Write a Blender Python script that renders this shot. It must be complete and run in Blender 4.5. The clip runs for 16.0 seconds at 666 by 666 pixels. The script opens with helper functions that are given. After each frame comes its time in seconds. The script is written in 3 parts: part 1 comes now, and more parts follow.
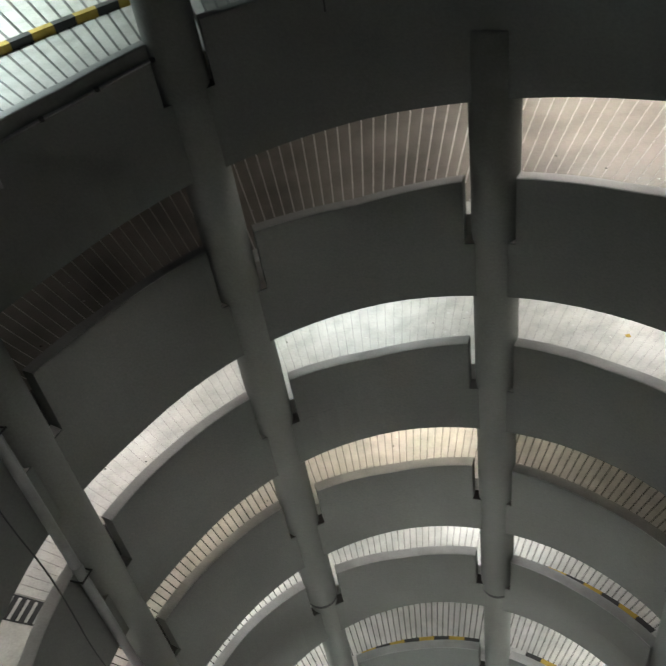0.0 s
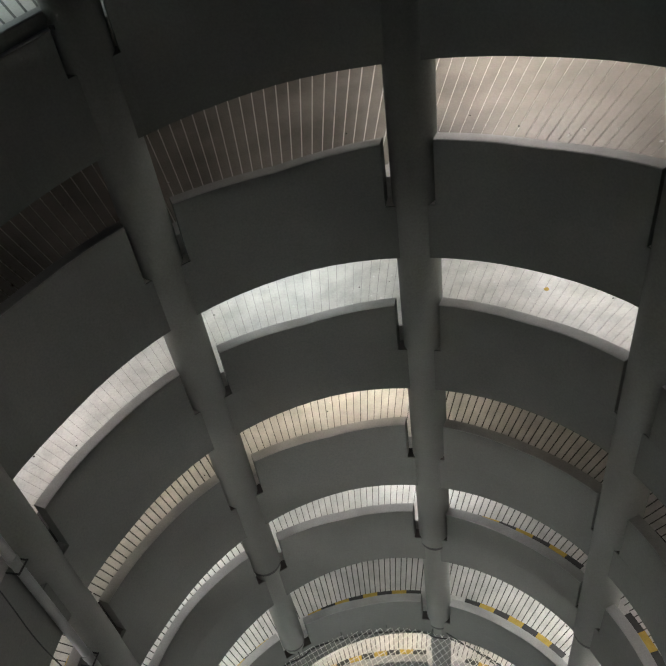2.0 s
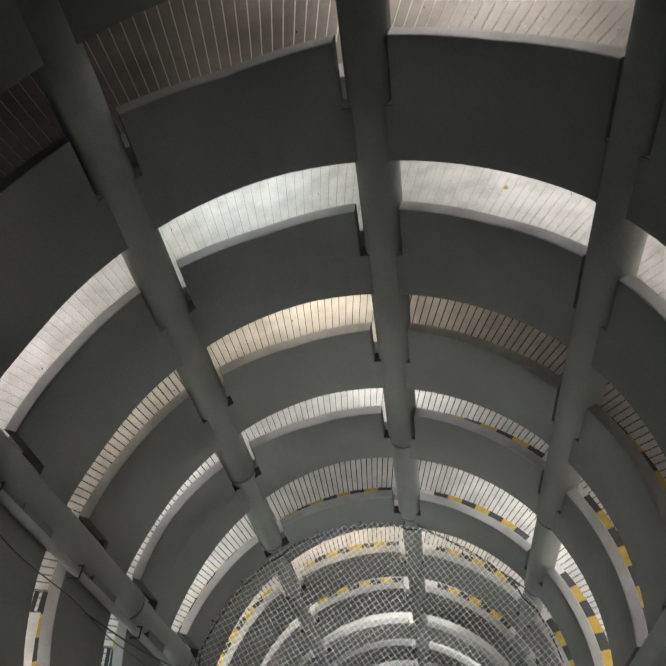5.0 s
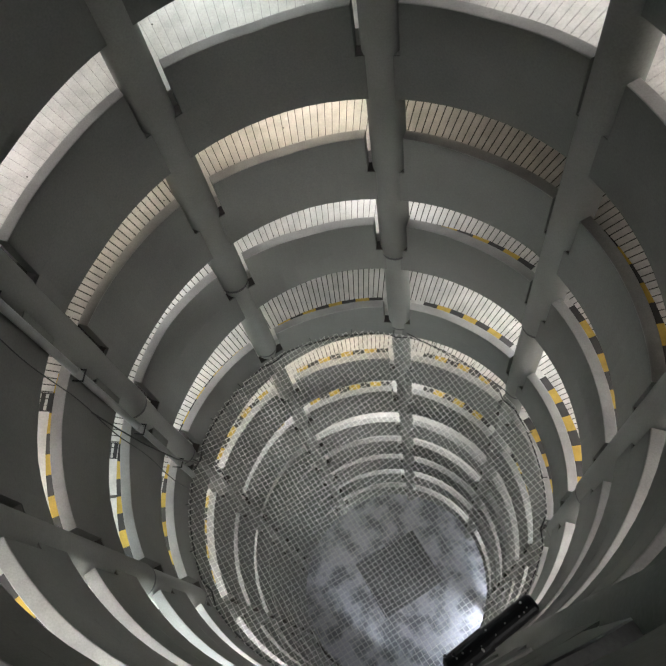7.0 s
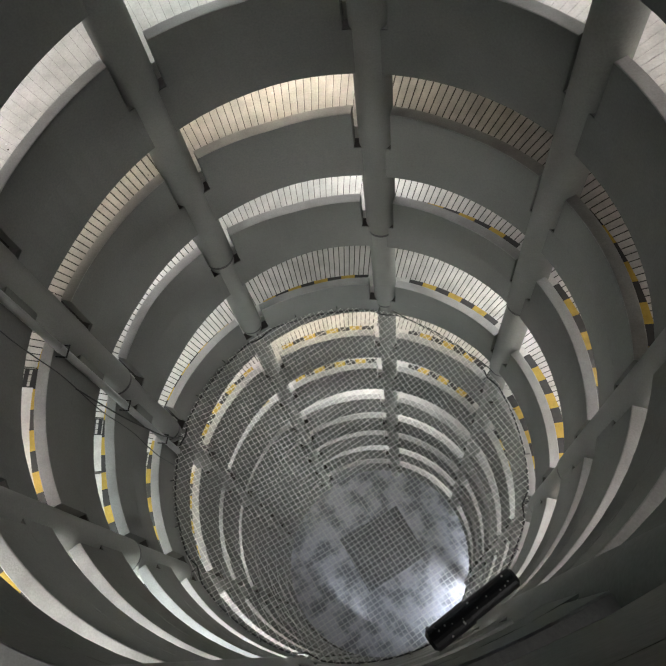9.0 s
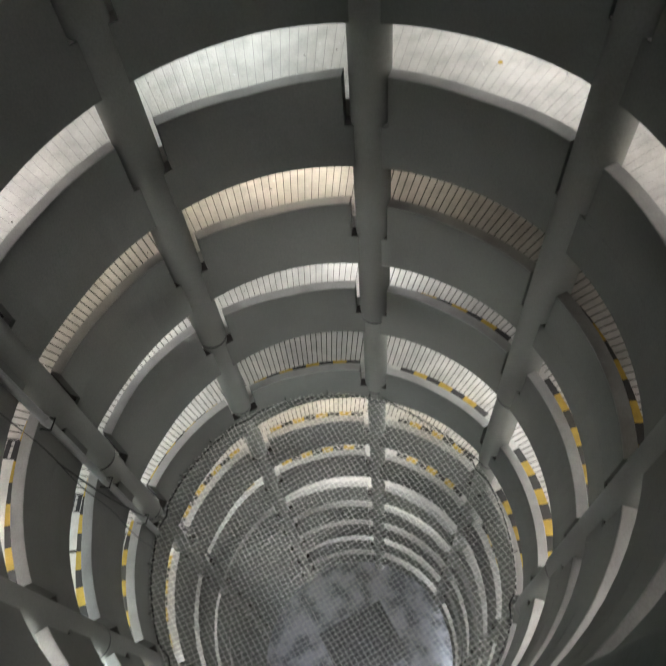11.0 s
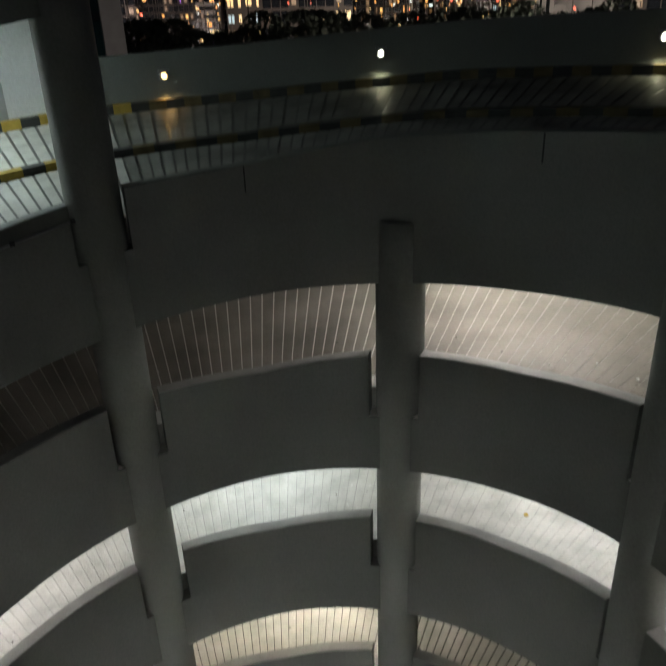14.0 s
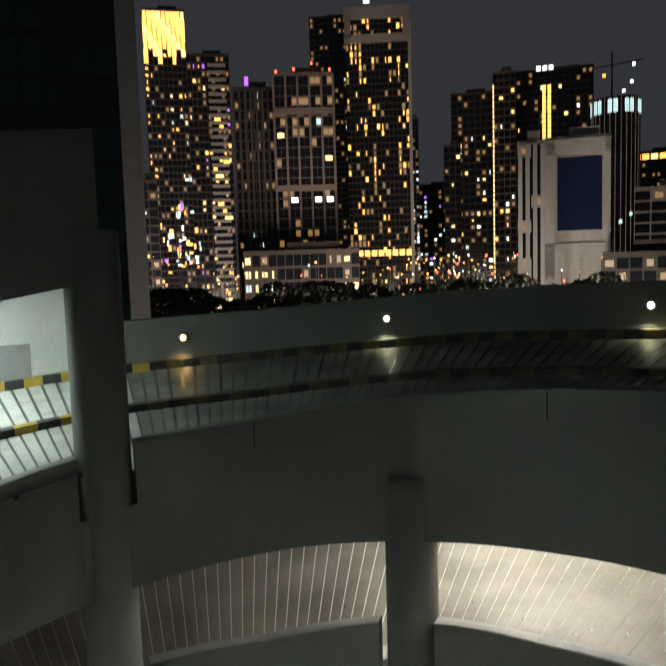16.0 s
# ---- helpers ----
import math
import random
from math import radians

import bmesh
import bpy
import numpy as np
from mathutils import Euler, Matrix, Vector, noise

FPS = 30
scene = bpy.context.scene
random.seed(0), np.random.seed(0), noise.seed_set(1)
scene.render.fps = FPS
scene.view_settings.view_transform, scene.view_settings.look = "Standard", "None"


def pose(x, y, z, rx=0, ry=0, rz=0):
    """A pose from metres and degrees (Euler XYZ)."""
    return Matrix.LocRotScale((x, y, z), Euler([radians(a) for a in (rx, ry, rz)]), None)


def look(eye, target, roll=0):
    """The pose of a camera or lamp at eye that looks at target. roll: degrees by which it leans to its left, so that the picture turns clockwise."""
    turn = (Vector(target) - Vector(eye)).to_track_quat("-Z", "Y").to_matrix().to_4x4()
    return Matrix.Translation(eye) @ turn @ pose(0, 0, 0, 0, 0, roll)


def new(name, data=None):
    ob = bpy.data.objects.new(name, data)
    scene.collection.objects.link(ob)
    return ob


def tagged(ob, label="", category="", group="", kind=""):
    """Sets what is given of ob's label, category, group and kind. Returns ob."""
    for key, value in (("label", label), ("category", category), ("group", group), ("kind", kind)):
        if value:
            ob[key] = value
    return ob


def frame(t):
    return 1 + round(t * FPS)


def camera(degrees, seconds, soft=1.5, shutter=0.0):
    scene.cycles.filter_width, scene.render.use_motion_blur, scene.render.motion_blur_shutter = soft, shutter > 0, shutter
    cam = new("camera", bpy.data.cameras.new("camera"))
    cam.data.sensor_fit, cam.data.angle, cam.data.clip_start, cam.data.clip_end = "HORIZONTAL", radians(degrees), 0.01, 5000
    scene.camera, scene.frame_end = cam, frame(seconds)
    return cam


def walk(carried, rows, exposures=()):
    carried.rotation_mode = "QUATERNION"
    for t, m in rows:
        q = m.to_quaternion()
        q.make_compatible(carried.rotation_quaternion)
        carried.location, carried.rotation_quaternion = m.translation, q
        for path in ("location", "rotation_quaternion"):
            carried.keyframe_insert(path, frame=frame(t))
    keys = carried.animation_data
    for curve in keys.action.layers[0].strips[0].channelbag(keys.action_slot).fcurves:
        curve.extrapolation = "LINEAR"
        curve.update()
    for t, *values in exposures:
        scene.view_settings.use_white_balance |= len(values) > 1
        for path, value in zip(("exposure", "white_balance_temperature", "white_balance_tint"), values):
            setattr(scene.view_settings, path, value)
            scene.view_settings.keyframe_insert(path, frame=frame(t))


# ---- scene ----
EYE = (0.82, -4.595, 41.5)           # over the parapet of the top ramp, 41.5 m above the well's floor
cam = camera(49.5, 16.0, shutter=0.5)
# seconds, then the camera's turn in degrees
TURNS = [
    (0.0, 51.63, 8.16, 3.96),
    (0.5, 50.39, 6.84, 0.82),
    (1.0, 49.89, 6.47, -0.22),
    (1.5, 49.03, 7.00, -1.64),
    (2.0, 48.21, 7.14, -2.67),
    (2.5, 47.87, 6.94, -3.25),
    (3.0, 47.47, 6.78, -3.71),
    (3.2, 46.85, 6.77, -3.92),
    (5.3, 38.05, 6.98, -7.05),
    (5.5, 35.97, 6.98, -7.12),
    (6.0, 30.03, 6.80, -7.20),
    (6.5, 27.51, 6.71, -7.00),
    (7.0, 25.57, 6.44, -6.88),
    (7.5, 24.77, 6.14, -6.94),
    (8.0, 24.28, 5.85, -7.07),
    (10.3, 23.62, 4.62, -7.0),
    (10.5, 24.94, 4.54, -6.83),
    (11.0, 30.57, 3.46, -5.11),
    (11.5, 36.42, 3.12, -4.21),
    (12.0, 42.11, 3.07, -3.55),
    (12.5, 47.78, 3.37, -3.06),
    (13.0, 52.96, 3.25, -2.54),
    (13.5, 59.02, 2.48, -1.63),
    (14.0, 64.49, 1.83, -0.83),
    (14.5, 71.90, 1.95, -0.29),
    (15.0, 76.43, 2.13, -0.03),
    (15.5, 79.82, 2.05, -0.12),
    (16.0, 84.52, 1.68, -0.11),
]
walk(cam, [(t, pose(*EYE, rx, ry, rz)) for t, rx, ry, rz in TURNS], [(0.0, 0.04, 6500, 7), (1.0, -0.12, 6500, 9), (3.0, -0.26, 6500, 10), (5.5, -0.08, 6500, 10), (8.0, -0.04, 6500, 10), (12.5, -0.15, 6500, 8), (14.0, -0.18, 6450, 5), (14.5, -0.08, 6450, 3), (15.0, 0.28, 6500, 2), (16.0, 0.44, 6600, 0)])

# ---- world and light ----
GROUND = 0.0
TOP = 41.5
world = bpy.data.worlds.new("night")
scene.world = world
world.use_nodes = True
bg = world.node_tree.nodes["Background"]
bg.inputs[1].default_value = 1.0
# the town's glow: paler near the horizon, dark overhead
coord = world.node_tree.nodes.new("ShaderNodeTexCoord")
split = world.node_tree.nodes.new("ShaderNodeSeparateXYZ")
glow_ramp = world.node_tree.nodes.new("ShaderNodeValToRGB")
glow_ramp.color_ramp.elements[0].position, glow_ramp.color_ramp.elements[1].position = 0.30, 0.85
glow_ramp.color_ramp.elements[0].color = (0.0235, 0.0235, 0.029, 1)
glow_ramp.color_ramp.elements[1].color = (0.0045, 0.0047, 0.0052, 1)
world.node_tree.links.new(coord.outputs["Generated"], split.inputs[0])
world.node_tree.links.new(split.outputs["Z"], glow_ramp.inputs["Fac"])
world.node_tree.links.new(glow_ramp.outputs["Color"], bg.inputs[0])

# ---- plan of the spiral ----
R = 4.79                              # the well's inner face
R_WALL = R + 0.22                     # back of the parapet
R_KERB = R + 0.61
R_MID = 8.85
R_OUT = 12.0
BANK = 0.1                          # the deck rises outwards
COLUMNS = [-160.3, -115.1, -69.9, -25.9, 20.6, 65.0, 109.8, 154.7]
# height of the parapet's top and of the opening's top, turn by turn downwards, from turn -1
EDGE = [(-1.005, 1.19), (-0.005, -1.83), (0.597, -3.45), (0.835, -4.32), (0.955, -4.74), (1.055, -5.14), (1.145, -5.46), (1.833, -7.23), (1.945, -7.62), (2.055, -8.09), (2.183, -8.62),
        (2.35, -8.92), (2.42, -8.97), (2.66, -9.68), (2.837, -10.28), (2.945, -10.63), (3.055, -11.07), (3.183, -11.53), (3.34, -11.76), (3.41, -11.85), (3.837, -13.11), (3.945, -13.54),
        (4.055, -13.90), (4.135, -14.06), (4.25, -14.95), (4.38, -15.05), (4.69, -16.30), (4.83, -16.98), (4.945, -17.55), (5.053, -17.90), (5.18, -17.97), (5.38, -18.05), (5.828, -20.16),
        (5.945, -21.10), (6.053, -21.42), (6.836, -23.58), (6.953, -24.05), (7.051, -24.52), (7.995, -27.64), (8.995, -30.21), (9.995, -32.94), (10.995, -35.72), (11.995, -38.52)]
SOFFIT = [2.20, 0.20, -0.30, -2.55, -3.79, -6.88, -9.84, -12.81, -15.72, -19.62, -23.32, -26.57, -29.54, -32.32, -35.00, -37.66]
SOFFIT_KNOTS = [-1.005, -0.005, 0.145, 0.597] + [k - 0.005 for k in range(1, 13)]


def edge_line(u):
    settle = float(np.interp(u, [-0.05, 0.013, 0.061, 0.118, 0.2, 0.6], [0, -0.16, -0.18, -0.33, -0.35, 0]))
    return TOP + float(np.interp(u, [k for k, z in EDGE], [z for k, z in EDGE])) + settle - max(0.0, u - 12) * 2.8


def top_edge(u):
    """The parapet's top: it sags a little between the columns."""
    deg = (180 - 360 * u) % 360 - 180
    sag = float(np.interp(deg, [-69.9, -48, -25.9, -3, 20.6, 42.5, 65], [0, -0.05, 0, -0.13, 0, -0.08, 0]))
    return edge_line(u) + sag * min(1.0, max(0.0, u - 0.5) * 3)


def soffit(u):
    deg = (180 - 360 * u) % 360 - 180
    dip = float(np.interp(deg, [-128, -98, -70, -53, -25, 2, 42, 72], [0, 0.08, -0.1, -0.2, -0.08, 0, -0.03, 0]))
    lean = float(np.interp(deg, [-125, -90, -60, 0, 60, 100, 125], [1.0, 1.018, 1.02, 1.0, 0.98, 0.988, 1.0]))
    return TOP + lean * float(np.interp(u, SOFFIT_KNOTS, SOFFIT)) + dip - max(0.0, u - 12) * 2.8


def deck(u, r=R):
    drop = float(np.interp(u, [0.12, 0.6, 3.74, 3.84, 3.9, 4.03, 4.2, 4.3, 4.95, 5.06, 5.2, 5.3], [0.8, 1.04, 1.02, 0.9, 1.0, 1.16, 1.26, 1.04, 0.96, 1.1, 1.22, 1.0]))
    return max(edge_line(u) - drop, 0.02) + BANK * max(0.0, r - R)


def at(r, deg, z):
    a = radians(deg)
    return (r * math.sin(a), r * math.cos(a), z)


# ---- mesh helpers ----
def make(name, verts, faces, mats, parent=None, smooth=False, index=None):
    me = bpy.data.meshes.new(name)
    me.from_pydata(verts, [], faces)
    for m in (mats if isinstance(mats, (list, tuple)) else [mats]):
        me.materials.append(m)
    if index is not None:
        me.polygons.foreach_set("material_index", index)
    if smooth:
        me.polygons.foreach_set("use_smooth", [True] * len(faces))
    me.update()
    ob = new(name, me)
    ob.parent = parent
    return ob


def part(name, bm, material, parent=None, label="", smooth=False):
    me = bpy.data.meshes.new(name)
    bm.normal_update()
    bm.to_mesh(me)
    bm.free()
    me.materials.append(material)
    if smooth:
        for p in me.polygons:
            p.use_smooth = True
    ob = new(name, me)
    ob.parent = parent
    if label:
        ob["label"] = label
    return ob


class Soup:
    """Gathers the faces of one mesh."""
    def __init__(self):
        self.v, self.f, self.m = [], [], []

    def ring_solid(self, r0, r1, t0, t1, low, high, n, mat=0, bevel=0.0):
        """A curved bar between two radii and two continuous angles; low and high give its heights by angle and radius."""
        base = len(self.v)
        sec = 6 if bevel else 4
        for i in range(n + 1):
            t = t0 + (t1 - t0) * i / n
            if bevel:
                pts = [(r0, low(t, r0)), (r1, low(t, r1)), (r1, high(t, r1) - bevel), (r1 - bevel, high(t, r1)), (r0 + bevel, high(t, r0)), (r0, high(t, r0) - bevel)]
            else:
                pts = [(r0, low(t, r0)), (r1, low(t, r1)), (r1, high(t, r1)), (r0, high(t, r0))]
            self.v += [at(r, t, z) for r, z in pts]
        for i in range(n):
            a, b = base + i * sec, base + (i + 1) * sec
            for k in range(sec):
                l = (k + 1) % sec
                self.f.append((a + k, a + l, b + l, b + k))
                self.m.append(mat)
        self.f.append(tuple(base + k for k in reversed(range(sec))))
        self.f.append(tuple(base + n * sec + k for k in range(sec)))
        self.m += [mat, mat]

    def box(self, cx, cy, cz, sx, sy, sz, rz=0.0, mat=0):
        base = len(self.v)
        c, s = math.cos(rz), math.sin(rz)
        for dz in (-.5, .5):
            for dx, dy in ((-.5, -.5), (.5, -.5), (.5, .5), (-.5, .5)):
                x, y = dx * sx, dy * sy
                self.v.append((cx + c * x - s * y, cy + s * x + c * y, cz + dz * sz))
        for q in ((3, 2, 1, 0), (4, 5, 6, 7), (0, 1, 5, 4), (1, 2, 6, 5), (2, 3, 7, 6), (3, 0, 4, 7)):
            self.f.append(tuple(base + k for k in q))
            self.m.append(mat)

    def tube(self, a, b, r0, r1=None, n=8, mat=0, caps=True):
        a, b = Vector(a), Vector(b)
        r1 = r0 if r1 is None else r1
        d = (b - a).normalized()
        x = d.orthogonal().normalized()
        y = d.cross(x)
        base = len(self.v)
        for p, r in ((a, r0), (b, r1)):
            for k in range(n):
                w = 2 * math.pi * k / n
                self.v.append(tuple(p + r * (math.cos(w) * x + math.sin(w) * y)))
        for k in range(n):
            l = (k + 1) % n
            self.f.append((base + k, base + l, base + n + l, base + n + k))
            self.m.append(mat)
        if caps:
            self.f.append(tuple(base + k for k in reversed(range(n))))
            self.f.append(tuple(base + n + k for k in range(n)))
            self.m += [mat, mat]

    def lathe(self, cx, cy, profile, n=32, mat=0, caps=True):
        base = len(self.v)
        for r, z in profile:
            for k in range(n):
                w = 2 * math.pi * k / n
                self.v.append((cx + r * math.cos(w), cy + r * math.sin(w), z))
        for i in range(len(profile) - 1):
            for k in range(n):
                l = (k + 1) % n
                a = base + i * n
                self.f.append((a + k, a + l, a + n + l, a + n + k))
                self.m.append(mat)
        if caps:
            self.f.append(tuple(base + k for k in reversed(range(n))))
            self.f.append(tuple(base + (len(profile) - 1) * n + k for k in range(n)))
            self.m += [mat, mat]

    def done(self, name, mats, parent=None, smooth=False):
        return make(name, self.v, self.f, mats, parent, smooth, self.m)


# ---- materials ----
def material(name, base, rough=0.7, dark=0.7, scale=3.0, fine=40.0, bump=0.1, metal=0.0, stain=(0.35, 0.65)):
    m = bpy.data.materials.new(name)
    m.use_nodes = True
    nt = m.node_tree
    bs = nt.nodes["Principled BSDF"]
    geo = nt.nodes.new("ShaderNodeNewGeometry")
    big = nt.nodes.new("ShaderNodeTexNoise")
    big.inputs["Scale"].default_value = scale
    big.inputs["Detail"].default_value = 6
    small = nt.nodes.new("ShaderNodeTexNoise")
    small.inputs["Scale"].default_value = fine
    small.inputs["Detail"].default_value = 3
    nt.links.new(geo.outputs["Position"], big.inputs["Vector"])
    nt.links.new(geo.outputs["Position"], small.inputs["Vector"])
    ramp = nt.nodes.new("ShaderNodeValToRGB")
    ramp.color_ramp.elements[0].position, ramp.color_ramp.elements[1].position = stain
    ramp.color_ramp.elements[0].color = (*[c * dark for c in base], 1)
    ramp.color_ramp.elements[1].color = (*base, 1)
    nt.links.new(big.outputs["Fac"], ramp.inputs["Fac"])
    mix = nt.nodes.new("ShaderNodeMix")
    mix.data_type, mix.blend_type = "RGBA", "MULTIPLY"
    mix.inputs["Factor"].default_value = 0.35
    nt.links.new(ramp.outputs["Color"], mix.inputs["A"])
    nt.links.new(small.outputs["Fac"], mix.inputs["B"])
    out = mix.outputs["Result"]
    nt.links.new(out, bs.inputs["Base Color"])
    bs.inputs["Roughness"].default_value = rough
    bs.inputs["Metallic"].default_value = metal
    bp = nt.nodes.new("ShaderNodeBump")
    bp.inputs["Strength"].default_value = bump
    bp.inputs["Distance"].default_value = 0.02
    nt.links.new(small.outputs["Fac"], bp.inputs["Height"])
    nt.links.new(bp.outputs["Normal"], bs.inputs["Normal"])
    return m


def glow(name, colour, strength):
    m = bpy.data.materials.new(name)
    m.use_nodes = True
    bs = m.node_tree.nodes["Principled BSDF"]
    bs.inputs["Base Color"].default_value = (0.2, 0.2, 0.2, 1)
    bs.inputs["Emission Color"].default_value = (*colour, 1)
    bs.inputs["Emission Strength"].default_value = strength
    return m


PAINT = material("grey_painted_concrete", (0.21, 0.22, 0.206), 0.75, 0.86, 0.5, 30, 0.12)
COLUMN = material("grey_painted_column", (0.275, 0.285, 0.268), 0.65, 0.88, 0.6, 30, 0.08)
DECK = material("worn_concrete_deck", (0.64, 0.63, 0.60), 0.45, 0.74, 2.6, 30, 0.3, stain=(0.3, 0.62))
GROOVE = material("dirty_groove", (0.075, 0.07, 0.064), 0.3, 0.7, 2, 40, 0.2)
COPING = material("pale_worn_coping", (0.43, 0.43, 0.415), 0.6, 0.75, 1.8, 40, 0.2)
GREY_JOINT = material("grey_joint_filler", (0.36, 0.355, 0.34), 0.5, 0.7, 3, 40, 0.2)
PALE_JOINT = material("pale_groove_line", (0.86, 0.83, 0.78), 0.4, 0.9, 3, 40, 0.1)
DECK_BROWN = material("brownish_worn_deck", (0.27, 0.245, 0.215), 0.42, 0.5, 0.9, 30, 0.3, stain=(0.32, 0.62))
# damp deck in the open; its distance from the lamps is coloured in
DECK_OPEN = material("damp_dimmed_open_deck", (0.32, 0.316, 0.29), 0.55, 0.42, 1.1, 30, 0.3, stain=(0.3, 0.62))
PLATE = material("stained_cover_plate", (0.19, 0.19, 0.195), 0.5, 0.6, 1.5, 12, 0.2)
YELLOW = material("yellow_kerb_paint", (0.56, 0.39, 0.07), 0.8, 0.75, 4, 40, 0.15)
# faded, dirty yellow, darkened further for the missing lamp light out there
FADED_DIM = material("faded_dirty_dim_kerb_yellow", (0.17, 0.135, 0.06), 0.8, 0.45, 2.2, 40, 0.2, stain=(0.35, 0.6))
BLACK = material("black_kerb_paint", (0.04, 0.04, 0.04), 0.6, 0.7, 4, 40, 0.15)
WHITE = material("white_wall_paint", (0.75, 0.76, 0.76), 0.6, 0.9, 0.8, 30, 0.05)
FLOOR = material("wet_stained_concrete", (0.56, 0.57, 0.62), 0.45, 0.42, 0.9, 7, 0.4, stain=(0.42, 0.56))
DARK = material("dark_plastic", (0.03, 0.032, 0.034), 0.45, 0.8, 5, 60, 0.1)
PIPE = material("grey_pipe", (0.33, 0.34, 0.34), 0.45, 0.85, 3, 50, 0.05)
ROPE = material("pale_netting_cord", (0.86, 0.86, 0.82), 0.8, 0.85, 6, 80, 0.1)
GROUNDM = material("dark_asphalt", (0.05, 0.05, 0.05), 0.8, 0.7, 0.02, 2, 0.1)

# ---- the lamps under the decks, turn, angle, watts, colour ----
COOL, NEUTRAL, ROSY, WARM = (0.93, 1.0, 0.985), (1.0, 0.98, 0.95), (1.0, 0.92, 0.89), (1.0, 0.87, 0.71)
LAMPS = [
    (0, -47, 350, (0.86, 1.0, 0.98)), (1, 28, 290, (1.0, 0.94, 0.88)), (1, -86, 25, NEUTRAL), (1, 68, 65, (1.0, 0.92, 0.87)), (2, -50, 160, ROSY), (2, -8, 150, COOL), (2, 38, 145, NEUTRAL), (2, 85, 220, ROSY),
    (3, 0, 265, WARM), (3, -45, 90, WARM), (3, 112, 50, WARM), (3, -104, 320, ROSY), (4, -45, 330, NEUTRAL), (4, 10, 330, NEUTRAL), (4, 95, 380, ROSY), (4, -110, 280, COOL),
    (1, 150, 60, NEUTRAL), (1, -142, 220, NEUTRAL), (2, 150, 90, ROSY), (2, -145, 1000, NEUTRAL),
    (3, 140, 480, ROSY), (4, 145, 380, ROSY), (5, 145, 360, ROSY), (6, 150, 420, NEUTRAL), (3, -145, 1200, NEUTRAL), (4, -145, 1300, COOL), (5, -145, 1690, NEUTRAL), (6, -150, 1170, NEUTRAL),
    (5, 48, 390, NEUTRAL), (5, -50, 390, NEUTRAL), (5, -110, 420, COOL), (5, 110, 580, ROSY),
    (6, 0, 440, WARM), (6, 45, 290, NEUTRAL), (6, -60, 490, NEUTRAL), (6, -115, 490, NEUTRAL), (6, 105, 490, ROSY),
    (7, 20, 620, NEUTRAL), (7, -40, 620, NEUTRAL), (7, 110, 620, NEUTRAL), (7, -110, 620, NEUTRAL),
    (8, 10, 700, NEUTRAL), (8, -90, 700, NEUTRAL), (8, 120, 700, NEUTRAL), (9, 30, 800, NEUTRAL), (9, -60, 800, NEUTRAL), (10, 10, 800, NEUTRAL), (10, 100, 800, NEUTRAL),
    (10, -120, 800, NEUTRAL), (11, 20, 870, NEUTRAL), (11, -80, 870, NEUTRAL), (12, 60, 870, NEUTRAL), (12, -40, 870, NEUTRAL),
]
TUBE = glow("lit_tube", (1, 0.97, 0.93), 6.0)
for n, deg, watts, colour in LAMPS:
    u = n - deg / 360
    r = 10.2 if n == 0 else 8.2
    z = deck(u - 1, r) - 0.36
    lamp = bpy.data.lights.new("tube_light", "AREA")
    lamp.shape, lamp.size, lamp.size_y = "RECTANGLE", 2.5, 0.2
    lamp.energy, lamp.color = watts, colour
    ob = new("tube_light", lamp)
    ob.matrix_world = pose(*at(r, deg, z - 0.09), 0, 0, -deg)
    s = Soup()
    s.box(0, 0, 0.02, 2.55, 0.16, 0.06)
    fitting = s.done("ceiling_light", PIPE)
    fitting.matrix_world = pose(*at(r, deg, z), 0, 0, -deg)
    tagged(fitting, "slim grey tube light under the ramp slab", "ceiling light", "lights under the ramp")
    s = Soup()
    s.tube((-1.22, 0, -0.03), (1.22, 0, -0.03), 0.02)
    s.done("tube", TUBE, fitting)

# ---- the ramp: decks, edge beams, parapets, kerbs ----
U_TOP, U_END = -0.9306, 12.5
ground = Soup()
ground.v = [(-4000, -4000, -0.3), (4000, -4000, -0.3), (4000, 4000, -0.3), (-4000, 4000, -0.3)]
ground.f, ground.m = [(0, 1, 2, 3)], [0]
tagged(ground.done("ground", GROUNDM), "dark city ground at night", "ground", kind="structure")

s = Soup()
s.lathe(0, 0, [(R_OUT + 0.5, -0.2), (R_OUT + 0.5, 0.0)], 64)
tagged(s.done("floor", FLOOR), "wet stained concrete floor of the light well", "floor", kind="structure")

STEP = 1.43                           # degrees from groove to groove


KERB_BLOCK = 0.37


def turn_of(t):
    return -t / 360.0


